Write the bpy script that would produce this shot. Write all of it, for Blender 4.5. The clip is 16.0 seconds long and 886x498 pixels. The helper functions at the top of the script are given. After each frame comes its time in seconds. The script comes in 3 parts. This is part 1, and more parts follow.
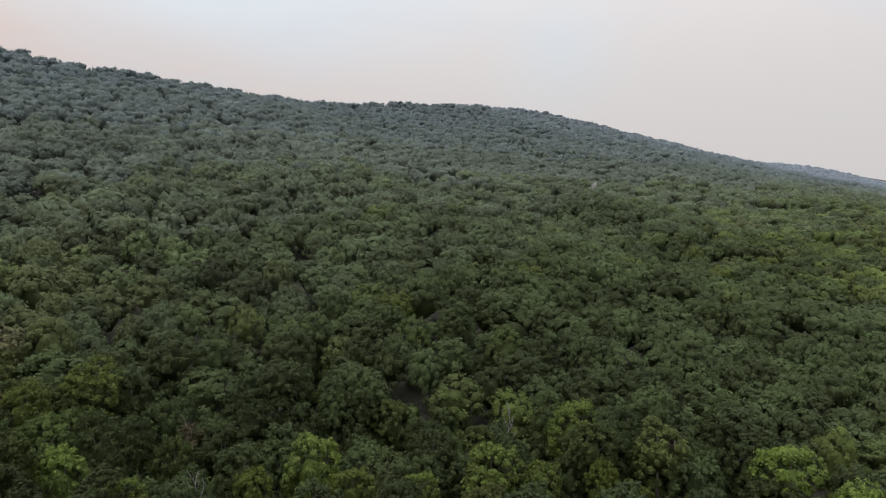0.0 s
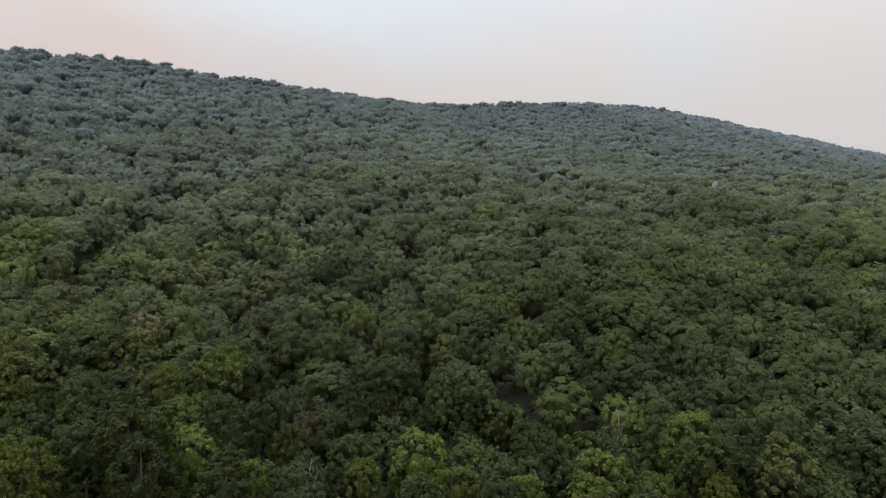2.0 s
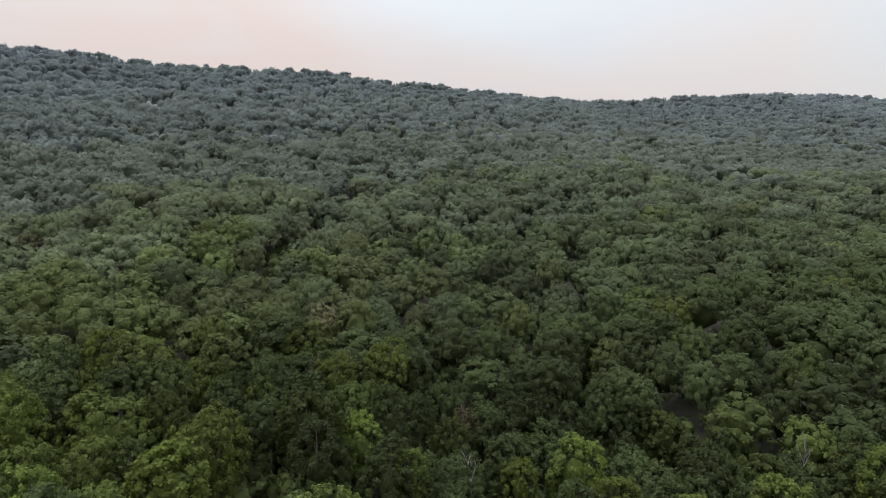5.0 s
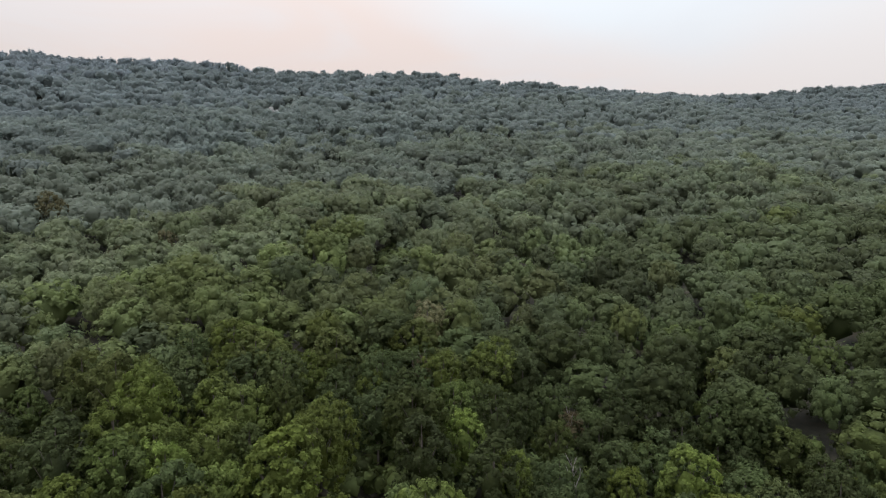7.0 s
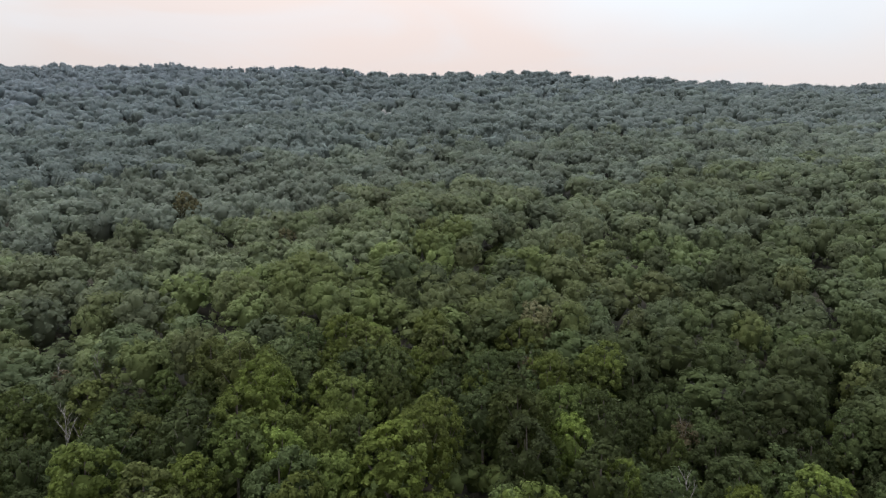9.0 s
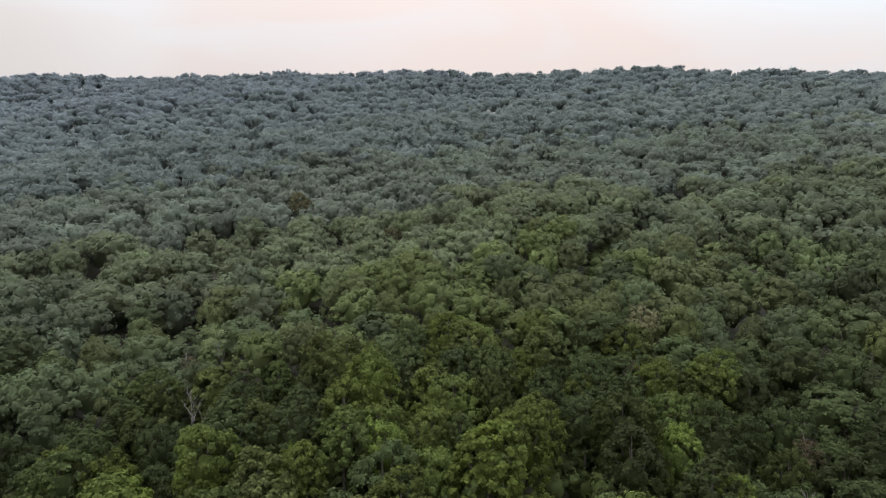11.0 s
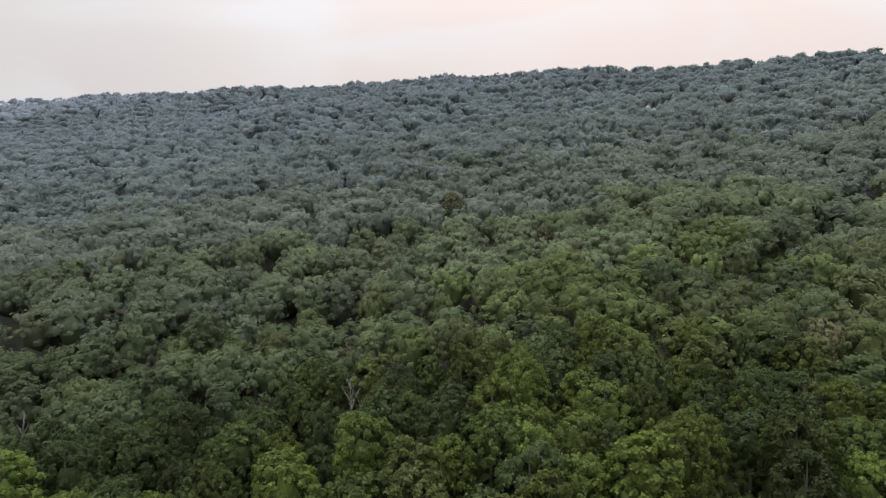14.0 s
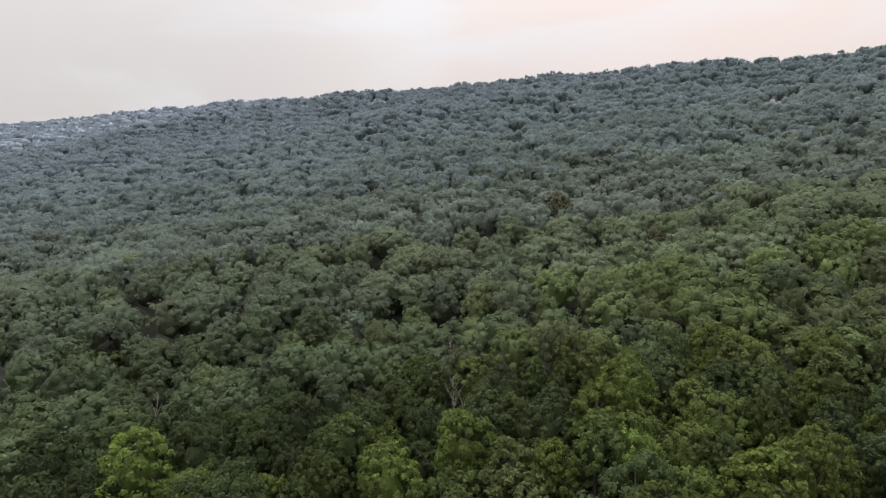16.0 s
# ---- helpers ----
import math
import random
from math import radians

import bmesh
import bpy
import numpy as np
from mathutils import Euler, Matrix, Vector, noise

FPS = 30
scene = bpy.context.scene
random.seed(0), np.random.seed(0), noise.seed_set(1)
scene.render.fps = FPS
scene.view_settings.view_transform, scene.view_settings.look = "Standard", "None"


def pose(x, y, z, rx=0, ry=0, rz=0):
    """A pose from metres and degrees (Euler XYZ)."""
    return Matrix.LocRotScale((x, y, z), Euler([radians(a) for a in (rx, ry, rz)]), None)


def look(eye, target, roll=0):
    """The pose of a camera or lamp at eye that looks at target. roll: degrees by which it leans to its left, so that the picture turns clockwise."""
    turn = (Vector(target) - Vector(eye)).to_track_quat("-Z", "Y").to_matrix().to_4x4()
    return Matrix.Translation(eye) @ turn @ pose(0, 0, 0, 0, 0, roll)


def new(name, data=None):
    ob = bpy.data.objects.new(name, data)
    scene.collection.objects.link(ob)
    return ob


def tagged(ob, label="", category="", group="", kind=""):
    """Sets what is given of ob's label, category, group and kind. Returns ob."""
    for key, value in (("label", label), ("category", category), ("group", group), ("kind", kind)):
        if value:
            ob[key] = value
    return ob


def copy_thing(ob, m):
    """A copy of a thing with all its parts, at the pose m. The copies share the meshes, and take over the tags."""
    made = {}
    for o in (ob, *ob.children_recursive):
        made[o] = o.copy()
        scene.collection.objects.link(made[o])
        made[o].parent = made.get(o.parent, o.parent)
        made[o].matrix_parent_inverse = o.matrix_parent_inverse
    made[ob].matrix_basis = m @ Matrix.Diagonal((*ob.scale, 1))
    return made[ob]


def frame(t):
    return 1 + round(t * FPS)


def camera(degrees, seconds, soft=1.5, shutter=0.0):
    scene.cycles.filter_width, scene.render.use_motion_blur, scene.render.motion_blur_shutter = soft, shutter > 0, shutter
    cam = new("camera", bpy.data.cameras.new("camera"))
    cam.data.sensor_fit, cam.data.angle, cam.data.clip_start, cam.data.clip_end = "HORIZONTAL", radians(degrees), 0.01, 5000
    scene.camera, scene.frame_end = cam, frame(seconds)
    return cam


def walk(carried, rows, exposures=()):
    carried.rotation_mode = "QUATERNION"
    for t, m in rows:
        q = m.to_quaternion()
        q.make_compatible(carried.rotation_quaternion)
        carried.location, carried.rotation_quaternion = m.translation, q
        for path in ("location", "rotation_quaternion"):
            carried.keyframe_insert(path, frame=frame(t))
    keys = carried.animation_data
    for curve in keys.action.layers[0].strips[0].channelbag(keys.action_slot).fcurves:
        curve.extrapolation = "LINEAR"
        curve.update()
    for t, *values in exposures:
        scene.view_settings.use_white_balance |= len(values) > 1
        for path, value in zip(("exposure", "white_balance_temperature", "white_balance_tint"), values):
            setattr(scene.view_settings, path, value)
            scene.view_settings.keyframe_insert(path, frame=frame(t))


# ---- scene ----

# ---------------------------------------------------------------- camera: hovers on one spot and pans to the left
cam = camera(69.9, 16.0, soft=1.1)
PAN = [(0, 0.0), (1, 4.88), (2, 9.77), (3, 14.67), (4, 19.55), (5, 24.35), (6, 29.12), (7, 33.96), (8, 38.82),
       (9, 43.66), (10, 48.36), (11, 52.97), (12, 57.58), (13, 62.13), (14, 66.62), (15, 71.15), (16, 76.03)]
TILT = -4.65
walk(cam, [(t, pose(0, 0, 0, 90 + TILT, 0, a)) for t, a in PAN], [(0, -0.2, 6500, 12.5), (3.5, -0.13, 6500, 12.5), (7, 0.04, 6500, 12.5), (16, 0.14, 6500, 12.5)])

# ---------------------------------------------------------------- sky and light: a thin bright overcast, the sun veiled
SUN_AZIMUTH, SUN_HEIGHT = 115.0, 66.0


def sky_world():
    w = bpy.data.worlds.new("hazy_sky")
    scene.world = w
    w.use_nodes = True
    nt = w.node_tree
    nt.nodes.clear()
    N, L = nt.nodes.new, nt.links.new
    out, bg = N("ShaderNodeOutputWorld"), N("ShaderNodeBackground")
    sky = N("ShaderNodeTexSky")
    sky.sky_type, sky.sun_disc = "NISHITA", False
    sky.sun_elevation, sky.sun_rotation = radians(SUN_HEIGHT), radians(-SUN_AZIMUTH)
    sky.air_density, sky.dust_density = 1.2, 4.0
    dim = N("ShaderNodeMixRGB")
    dim.blend_type = "MULTIPLY"
    dim.inputs[0].default_value = 1.0
    dim.inputs[2].default_value = (0.09, 0.09, 0.09, 1)
    L(sky.outputs[0], dim.inputs[1])
    tc, mp = N("ShaderNodeTexCoord"), N("ShaderNodeMapping")
    mp.inputs["Location"].default_value = (0.35, 0.15, 0.0)
    mp.inputs["Rotation"].default_value = (0, 0, radians(25))
    mp.inputs["Scale"].default_value = (1.0, 1.0, 2.2)
    L(tc.outputs["Generated"], mp.inputs["Vector"])
    big, fine = N("ShaderNodeTexNoise"), N("ShaderNodeTexNoise")
    for node, scale, detail in ((big, 1.3, 2.0), (fine, 5.0, 3.0)):
        node.inputs["Scale"].default_value, node.inputs["Detail"].default_value = scale, detail
        L(mp.outputs[0], node.inputs["Vector"])
    add = N("ShaderNodeMath")
    add.operation = "MULTIPLY_ADD"
    add.inputs[1].default_value = 0.16
    L(fine.outputs[0], add.inputs[0])
    L(big.outputs[0], add.inputs[2])

    def cloud(base, color, az, el, inner, outer):
        """Lays a soft bank of cloud of that colour about a direction; the noise frays its edge."""
        a, h = radians(az), radians(el)
        dot = N("ShaderNodeVectorMath")
        dot.operation = "DOT_PRODUCT"
        dot.inputs[1].default_value = (-math.sin(a) * math.cos(h), math.cos(a) * math.cos(h), math.sin(h))
        L(tc.outputs["Generated"], dot.inputs[0])
        apart, fray = N("ShaderNodeMath"), N("ShaderNodeMath")
        apart.operation, fray.operation = "ARCCOSINE", "MULTIPLY_ADD"
        fray.inputs[1].default_value = radians(outer) * 0.9
        L(dot.outputs["Value"], apart.inputs[0])
        L(add.outputs[0], fray.inputs[0])
        L(apart.outputs[0], fray.inputs[2])
        edge = N("ShaderNodeMapRange")
        edge.interpolation_type = "SMOOTHSTEP"
        edge.inputs["From Min"].default_value = radians(outer) * 1.52
        edge.inputs["From Max"].default_value = radians(inner) + radians(outer) * 0.52
        L(fray.outputs[0], edge.inputs["Value"])
        m = N("ShaderNodeMixRGB")
        m.inputs[2].default_value = (*color, 1)
        L(edge.outputs[0], m.inputs[0])
        if base is None:
            m.inputs[1].default_value = (0.768, 0.742, 0.727, 1)
        else:
            L(base, m.inputs[1])
        return m.outputs[0]

    clouds = cloud(None, (0.752, 0.660, 0.616), 44, 6, 14, 62)
    clouds = cloud(clouds, (0.67, 0.74, 0.87), 0, 90, 25, 62)
    clouds = cloud(clouds, (0.73, 0.785, 0.82), 10, 33, 19, 30)
    clouds = cloud(clouds, (0.725, 0.765, 0.785), -10, 13, 1, 9)
    clouds = cloud(clouds, (0.77, 0.745, 0.735), 80, 13, 1, 6)
    clouds = cloud(clouds, (0.60, 0.578, 0.562), 116, 8, 6, 56)
    # thin wisps of cooler cloud across the haze
    drawn, wisp, veil = N("ShaderNodeMapping"), N("ShaderNodeTexNoise"), N("ShaderNodeMapRange")
    drawn.inputs["Rotation"].default_value = (0, 0, radians(-30))
    drawn.inputs["Scale"].default_value = (1.0, 1.0, 4.0)
    wisp.inputs["Scale"].default_value, wisp.inputs["Detail"].default_value, wisp.inputs["Distortion"].default_value = 2.6, 4.0, 0.6
    veil.interpolation_type = "SMOOTHSTEP"
    veil.inputs["From Min"].default_value, veil.inputs["From Max"].default_value, veil.inputs["To Max"].default_value = 0.46, 0.68, 0.4
    L(tc.outputs["Generated"], drawn.inputs["Vector"])
    L(drawn.outputs[0], wisp.inputs["Vector"])
    L(wisp.outputs[0], veil.inputs["Value"])
    wisps = N("ShaderNodeMixRGB")
    wisps.inputs[2].default_value = (0.70, 0.735, 0.765, 1)
    L(veil.outputs[0], wisps.inputs[0])
    L(clouds, wisps.inputs[1])
    mix = N("ShaderNodeMixRGB")
    mix.inputs[0].default_value = 0.94
    L(dim.outputs[0], mix.inputs[1])
    L(wisps.outputs[0], mix.inputs[2])
    L(mix.outputs[0], bg.inputs[0])
    # an overcast sky is brightest overhead
    sep, sq, lift = N("ShaderNodeSeparateXYZ"), N("ShaderNodeMath"), N("ShaderNodeMath")
    sq.operation, lift.operation = "POWER", "MULTIPLY_ADD"
    sq.inputs[1].default_value = 2.0
    lift.inputs[1].default_value, lift.inputs[2].default_value = 2.9, 1.0
    L(tc.outputs["Generated"], sep.inputs[0])
    L(sep.outputs[2], sq.inputs[0])
    L(sq.outputs[0], lift.inputs[0])
    L(lift.outputs[0], bg.inputs[1])
    L(bg.outputs[0], out.inputs[0])


sky_world()
sun = bpy.data.lights.new("sun", "SUN")
sun.energy, sun.angle, sun.color = 1.7, radians(14), (1.0, 0.96, 0.90)
sun_ob = new("sun", sun)
_a, _h = radians(SUN_AZIMUTH), radians(SUN_HEIGHT)
sun_ob.matrix_basis = look((-math.sin(_a) * math.cos(_h) * 900, math.cos(_a) * math.cos(_h) * 900, math.sin(_h) * 900), (0, 0, 0))

# ---------------------------------------------------------------- materials


def nodes_of(name):
    m = bpy.data.materials.new(name)
    m.use_nodes = True
    nt = m.node_tree
    nt.nodes.clear()
    return m, nt, nt.nodes.new, nt.links.new


def leaf_material(name, color, single=False, sway=0.3, haziness=0.0, spare=0.0):
    """Foliage: every leaf spray, every crown and every stand of trees differ a little."""
    m, nt, N, L = nodes_of(name)
    out = N("ShaderNodeOutputMaterial")
    tc = N("ShaderNodeTexCoord")
    geo = N("ShaderNodeNewGeometry")
    stand, crown = N("ShaderNodeTexNoise"), N("ShaderNodeTexNoise")
    for node, scale in ((stand, 0.017), (crown, 0.13)):
        node.inputs["Scale"].default_value, node.inputs["Detail"].default_value = scale, 1.0
        L(geo.outputs["Position"], node.inputs["Vector"])
    if single:
        chance = N("ShaderNodeObjectInfo").outputs["Random"]
    else:
        own = N("ShaderNodeAttribute")
        own.attribute_name = "tree"
        chance = own.outputs["Fac"]

    def scaled(socket, low, high):
        r = N("ShaderNodeMapRange")
        r.inputs["To Min"].default_value, r.inputs["To Max"].default_value = low, high
        L(socket, r.inputs["Value"])
        return r.outputs[0]

    def times(a, b):
        k = N("ShaderNodeMath")
        k.operation = "MULTIPLY"
        L(a, k.inputs[0])
        L(b, k.inputs[1])
        return k.outputs[0]

    tree = times(scaled(chance, 1 - sway, 1 + sway), scaled(crown.outputs[0], 1 - sway, 1 + sway))
    # stand tones are evened out to imitate haze over the farther belts
    value = times(times(scaled(geo.outputs["Random Per Island"], 0.68 + spare, 1.36 - 1.1 * spare), tree), scaled(stand.outputs[0], 0.62 + 0.26 * haziness, 1.38 - 0.26 * haziness))
    hsv = N("ShaderNodeHueSaturation")
    hsv.inputs["Color"].default_value = (*color, 1)
    L(value, hsv.inputs["Value"])
    L(scaled(chance, 0.493, 0.510), hsv.inputs["Hue"])
    L(scaled(crown.outputs[0], 1.0, 1.28), hsv.inputs["Saturation"])
    b = N("ShaderNodeBsdfPrincipled")
    b.inputs["Roughness"].default_value = 0.55
    b.inputs["Specular IOR Level"].default_value = 0.03
    # bluish sheen, with the translucency below, imitates haze on the farther belts
    b.inputs["Sheen Weight"].default_value, b.inputs["Sheen Roughness"].default_value = 0.08 * haziness, 0.7
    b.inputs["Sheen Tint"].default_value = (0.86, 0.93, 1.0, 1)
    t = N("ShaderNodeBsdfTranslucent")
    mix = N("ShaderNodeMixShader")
    mix.inputs[0].default_value = 0.38 + 0.27 * haziness
    rough, bp = N("ShaderNodeTexNoise"), N("ShaderNodeBump")
    rough.inputs["Scale"].default_value, rough.inputs["Detail"].default_value = 1.7, 3.0
    bp.inputs["Strength"].default_value, bp.inputs["Distance"].default_value = 0.7 - 3 * spare, 0.35
    L(geo.outputs["Position"], rough.inputs["Vector"])
    L(rough.outputs[0], bp.inputs["Height"])
    L(bp.outputs[0], b.inputs["Normal"])
    L(hsv.outputs[0], b.inputs["Base Color"])
    L(hsv.outputs[0], t.inputs["Color"])
    L(b.outputs[0], mix.inputs[1])
    L(t.outputs[0], mix.inputs[2])
    L(mix.outputs[0], out.inputs[0])
    return m


def rough_material(name, dark, light, scale, bump=0.4, roughness=0.9):
    m, nt, N, L = nodes_of(name)
    out, b = N("ShaderNodeOutputMaterial"), N("ShaderNodeBsdfPrincipled")
    geo = N("ShaderNodeNewGeometry")
    a, f = N("ShaderNodeTexNoise"), N("ShaderNodeTexNoise")
    a.inputs["Scale"].default_value, a.inputs["Detail"].default_value = scale, 6.0
    f.inputs["Scale"].default_value, f.inputs["Detail"].default_value = scale * 9, 4.0
    ramp = N("ShaderNodeValToRGB")
    e = ramp.color_ramp.elements
    e[0].position, e[0].color = 0.35, (*dark, 1)
    e[1].position, e[1].color = 0.68, (*light, 1)
    mixed = N("ShaderNodeMath")
    mixed.operation = "MULTIPLY_ADD"
    mixed.inputs[1].default_value = 0.4
    half = N("ShaderNodeMath")
    half.operation = "MULTIPLY"
    half.inputs[1].default_value = 0.6
    for node in (a, f):
        L(geo.outputs["Position"], node.inputs["Vector"])
    L(a.outputs[0], half.inputs[0])
    L(f.outputs[0], mixed.inputs[0])
    L(half.outputs[0], mixed.inputs[2])
    L(mixed.outputs[0], ramp.inputs[0])
    L(ramp.outputs[0], b.inputs["Base Color"])
    b.inputs["Roughness"].default_value = roughness
    bp = N("ShaderNodeBump")
    bp.inputs["Strength"].default_value, bp.inputs["Distance"].default_value = bump, 0.05
    L(f.outputs[0], bp.inputs["Height"])
    L(bp.outputs[0], b.inputs["Normal"])
    L(b.outputs[0], out.inputs[0])
    return m


SPECIES = [(0.074, 0.091, 0.038), (0.103, 0.124, 0.046), (0.062, 0.077, 0.037), (0.093, 0.106, 0.046), (0.079, 0.095, 0.045)]
SHARE = [0.36, 0.22, 0.24, 0.10, 0.08]
MEAN = tuple(sum(w * c[k] for w, c in zip(SHARE, SPECIES)) for k in range(3))
NEAR_LEAF = [leaf_material("near_leaf", tuple(0.93 * k for k in c), True) for c in SPECIES + [(0.118, 0.146, 0.050), (0.150, 0.146, 0.088)]]
# belts of woods up the slope and along the ridge, haze painted into the leaves: hazed colour, its share, brightening,
# how unlike the kinds stay
HAZE_BELTS = [("valley", (0.112, 0.126, 0.094), 0.06, 1.1, 0.95), ("lower", (0.139, 0.155, 0.128), 0.2, 1.26, 0.85), ("middle", (0.162, 0.180, 0.160), 0.4, 1.45, 0.7),
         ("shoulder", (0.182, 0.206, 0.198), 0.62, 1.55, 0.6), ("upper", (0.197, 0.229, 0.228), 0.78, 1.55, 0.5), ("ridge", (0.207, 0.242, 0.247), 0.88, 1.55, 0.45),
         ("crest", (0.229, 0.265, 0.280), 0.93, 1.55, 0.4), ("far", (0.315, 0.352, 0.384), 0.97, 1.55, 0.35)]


# leaf colours brightened and pulled towards a haze colour, belt by belt
def hazed_leaf(name, own, haze_share, gain, mixed):
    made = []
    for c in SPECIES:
        base = [(m + (x - m) * mixed) * gain for x, m in zip(c, MEAN)]
        # differences between trees fade as the painted haze grows
        made.append(leaf_material(name + "_leaf", tuple(b + (o - b) * haze_share for b, o in zip(base, own)), sway=0.3 * (1 - 0.82 * haze_share), haziness=haze_share, spare=0.17 + 0.03 * haze_share))
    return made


HAZE_BELT_LEAF = [hazed_leaf(*b) for b in HAZE_BELTS]
BARK = rough_material("bark", (0.06, 0.05, 0.04), (0.16, 0.14, 0.12), 2.0)
DEAD_WOOD = rough_material("dead_wood", (0.12, 0.11, 0.10), (0.28, 0.265, 0.245), 1.5)
FLOOR = rough_material("forest_floor", (0.012, 0.014, 0.008), (0.05, 0.042, 0.026), 0.12)
ROCK = rough_material("pale_rock", (0.17, 0.17, 0.165), (0.36, 0.355, 0.34), 0.5)
BROWN_LEAF = leaf_material("withered_leaf", (0.095, 0.082, 0.050), True)

# ---------------------------------------------------------------- the lie of the land: a long straight ridge across the view
FACING = radians(48.0)  # the way from the camera straight up to the crest
AHEAD, ALONG = np.array((-math.sin(FACING), math.cos(FACING))), np.array((math.cos(FACING), math.sin(FACING)))
REACH = 600.0  # metres to the crest
CREST_AT = [-4000, -2600, -2000, -1550, -1180, -880, -670, -470, -330, -240, -130, 0, 120, 190, 260, 370, 480, 560, 740, 940, 1160, 1600, 4000]
CREST_Z = [125, 122, 112, 126, 138, 147, 136, 108, 114, 115, 120, 114, 123, 124, 113, 126, 115, 126, 125, 123, 126, 122, 122]
CREST_S = np.arange(-4000, 4001, 20.0)
_k = np.exp(-np.arange(-12, 13) ** 2 / 18.0)
CREST = np.convolve(np.pad(np.interp(CREST_S, CREST_AT, CREST_Z), 12, "edge"), _k / _k.sum(), "valid")
TREE = 18.0  # from the ground to the top of the canopy


def wave(x, y, size, seed):
    r = np.random.RandomState(seed)
    z = 0
    for k in range(6):
        a, p = r.uniform(0, 6.283), r.uniform(0, 6.283)
        w = 6.283 / (size * r.uniform(0.7, 1.6))
        z = z + np.sin((x * math.cos(a) + y * math.sin(a)) * w + p)
    return z / 2.6


# shallow gullies on the slope: from x, y, to x, y, depth, width
GULLIES = [(-118, 136, -152, 228, 7.0, 10.0), (-40, 119, 14, 123, 5.5, 11.0)]


def canopy(x, y):
    """Height of the canopy's top over the camera's level."""
    x, y = np.asarray(x, float), np.asarray(y, float)
    q, s = x * AHEAD[0] + y * AHEAD[1], x * ALONG[0] + y * ALONG[1]  # s grows to the right
    crest = np.interp(-s, CREST_S, CREST)
    u = np.clip(q / REACH, -0.2, 1.6)
    up = np.where(u > 0, np.abs(u) ** 1.35, 0)
    up = np.where(u > 1, 1 - 0.9 * (u - 1), up)
    z = -50 + (crest + 50) * up
    side = np.clip((s - 40) / 700, 0, 1)
    spur = side * side * (3 - 2 * side) * 40 * np.clip(1 - u, 0, 1)
    for x0, y0, x1, y1, deep, broad in GULLIES:
        k = np.clip(((x - x0) * (x1 - x0) + (y - y0) * (y1 - y0)) / ((x1 - x0) ** 2 + (y1 - y0) ** 2), 0, 1)
        z = z - deep * np.exp(-((x - x0 - k * (x1 - x0)) ** 2 + (y - y0 - k * (y1 - y0)) ** 2) / broad ** 2)
    rough = wave(x, y, 150, 3) * 2.6 + wave(x, y, 60, 5) * 1.0
    return z + spur + rough * np.clip(np.hypot(x, y) / 90, 0.2, 1) * np.clip(1.25 - 0.7 * u, 0.5, 1)


def ground_z(x, y):
    return canopy(x, y) - TREE


def link_mesh(name, verts, tris, mats=None, slots=(), trees=None):
    me = bpy.data.meshes.new(name)
    verts, tris = np.asarray(verts, np.float32), np.asarray(tris, np.int32)
    me.vertices.add(len(verts))
    me.vertices.foreach_set("co", verts.ravel())
    me.loops.add(tris.size)
    me.loops.foreach_set("vertex_index", tris.ravel())
    me.polygons.add(len(tris))
    me.polygons.foreach_set("loop_start", np.arange(0, tris.size, 3, dtype=np.int32))
    if mats is not None:
        me.polygons.foreach_set("material_index", np.asarray(mats, np.int32))
    for s in slots:
        me.materials.append(s)
    me.polygons.foreach_set("use_smooth", np.ones(len(tris), bool))
    if trees is not None:
        me.attributes.new("tree", "FLOAT", "FACE").data.foreach_set("value", np.asarray(trees, np.float32))
    me.update(calc_edges=True)
    me.validate()
    return me


def build_ground():
    q = np.concatenate([-np.geomspace(4400, 220, 10), np.arange(-200, 861, 20), np.geomspace(900, 4400, 8)])
    s = np.concatenate([-np.geomspace(4500, 1500, 16), np.arange(-1470, 1471, 30), np.geomspace(1500, 4500, 16)])
    Q, S = np.meshgrid(q, s, indexing="ij")
    X, Y = Q * AHEAD[0] + S * ALONG[0], Q * AHEAD[1] + S * ALONG[1]
    v = np.stack([X, Y, ground_z(X, Y)], -1).reshape(-1, 3)
    n = len(s)
    i = (np.arange(len(q) - 1)[:, None] * n + np.arange(n - 1)[None]).ravel()
    t = np.concatenate([np.stack([i, i + n + 1, i + n], -1), np.stack([i, i + 1, i + n + 1], -1)])
    me = link_mesh("ground", v, t, None, [FLOOR])
    tagged(new("ground", me), "dark leaf-littered forest floor rising to a long ridge", "ground", kind="structure")


build_ground()

# ---------------------------------------------------------------- shapes of trees
ICO = (1 + 5 ** 0.5) / 2
ICO_V = np.array([(-1, ICO, 0), (1, ICO, 0), (-1, -ICO, 0), (1, -ICO, 0), (0, -1, ICO), (0, 1, ICO), (0, -1, -ICO), (0, 1, -ICO),
                  (ICO, 0, -1), (ICO, 0, 1), (-ICO, 0, -1), (-ICO, 0, 1)], float) / math.hypot(1, ICO)
ICO_F = np.array([(0, 11, 5), (0, 5, 1), (0, 1, 7), (0, 7, 10), (0, 10, 11), (1, 5, 9), (5, 11, 4), (11, 10, 2), (10, 7, 6), (7, 1, 8),
                  (3, 9, 4), (3, 4, 2), (3, 2, 6), (3, 6, 8), (3, 8, 9), (4, 9, 5), (2, 4, 11), (6, 2, 10), (8, 6, 7), (9, 8, 1)])


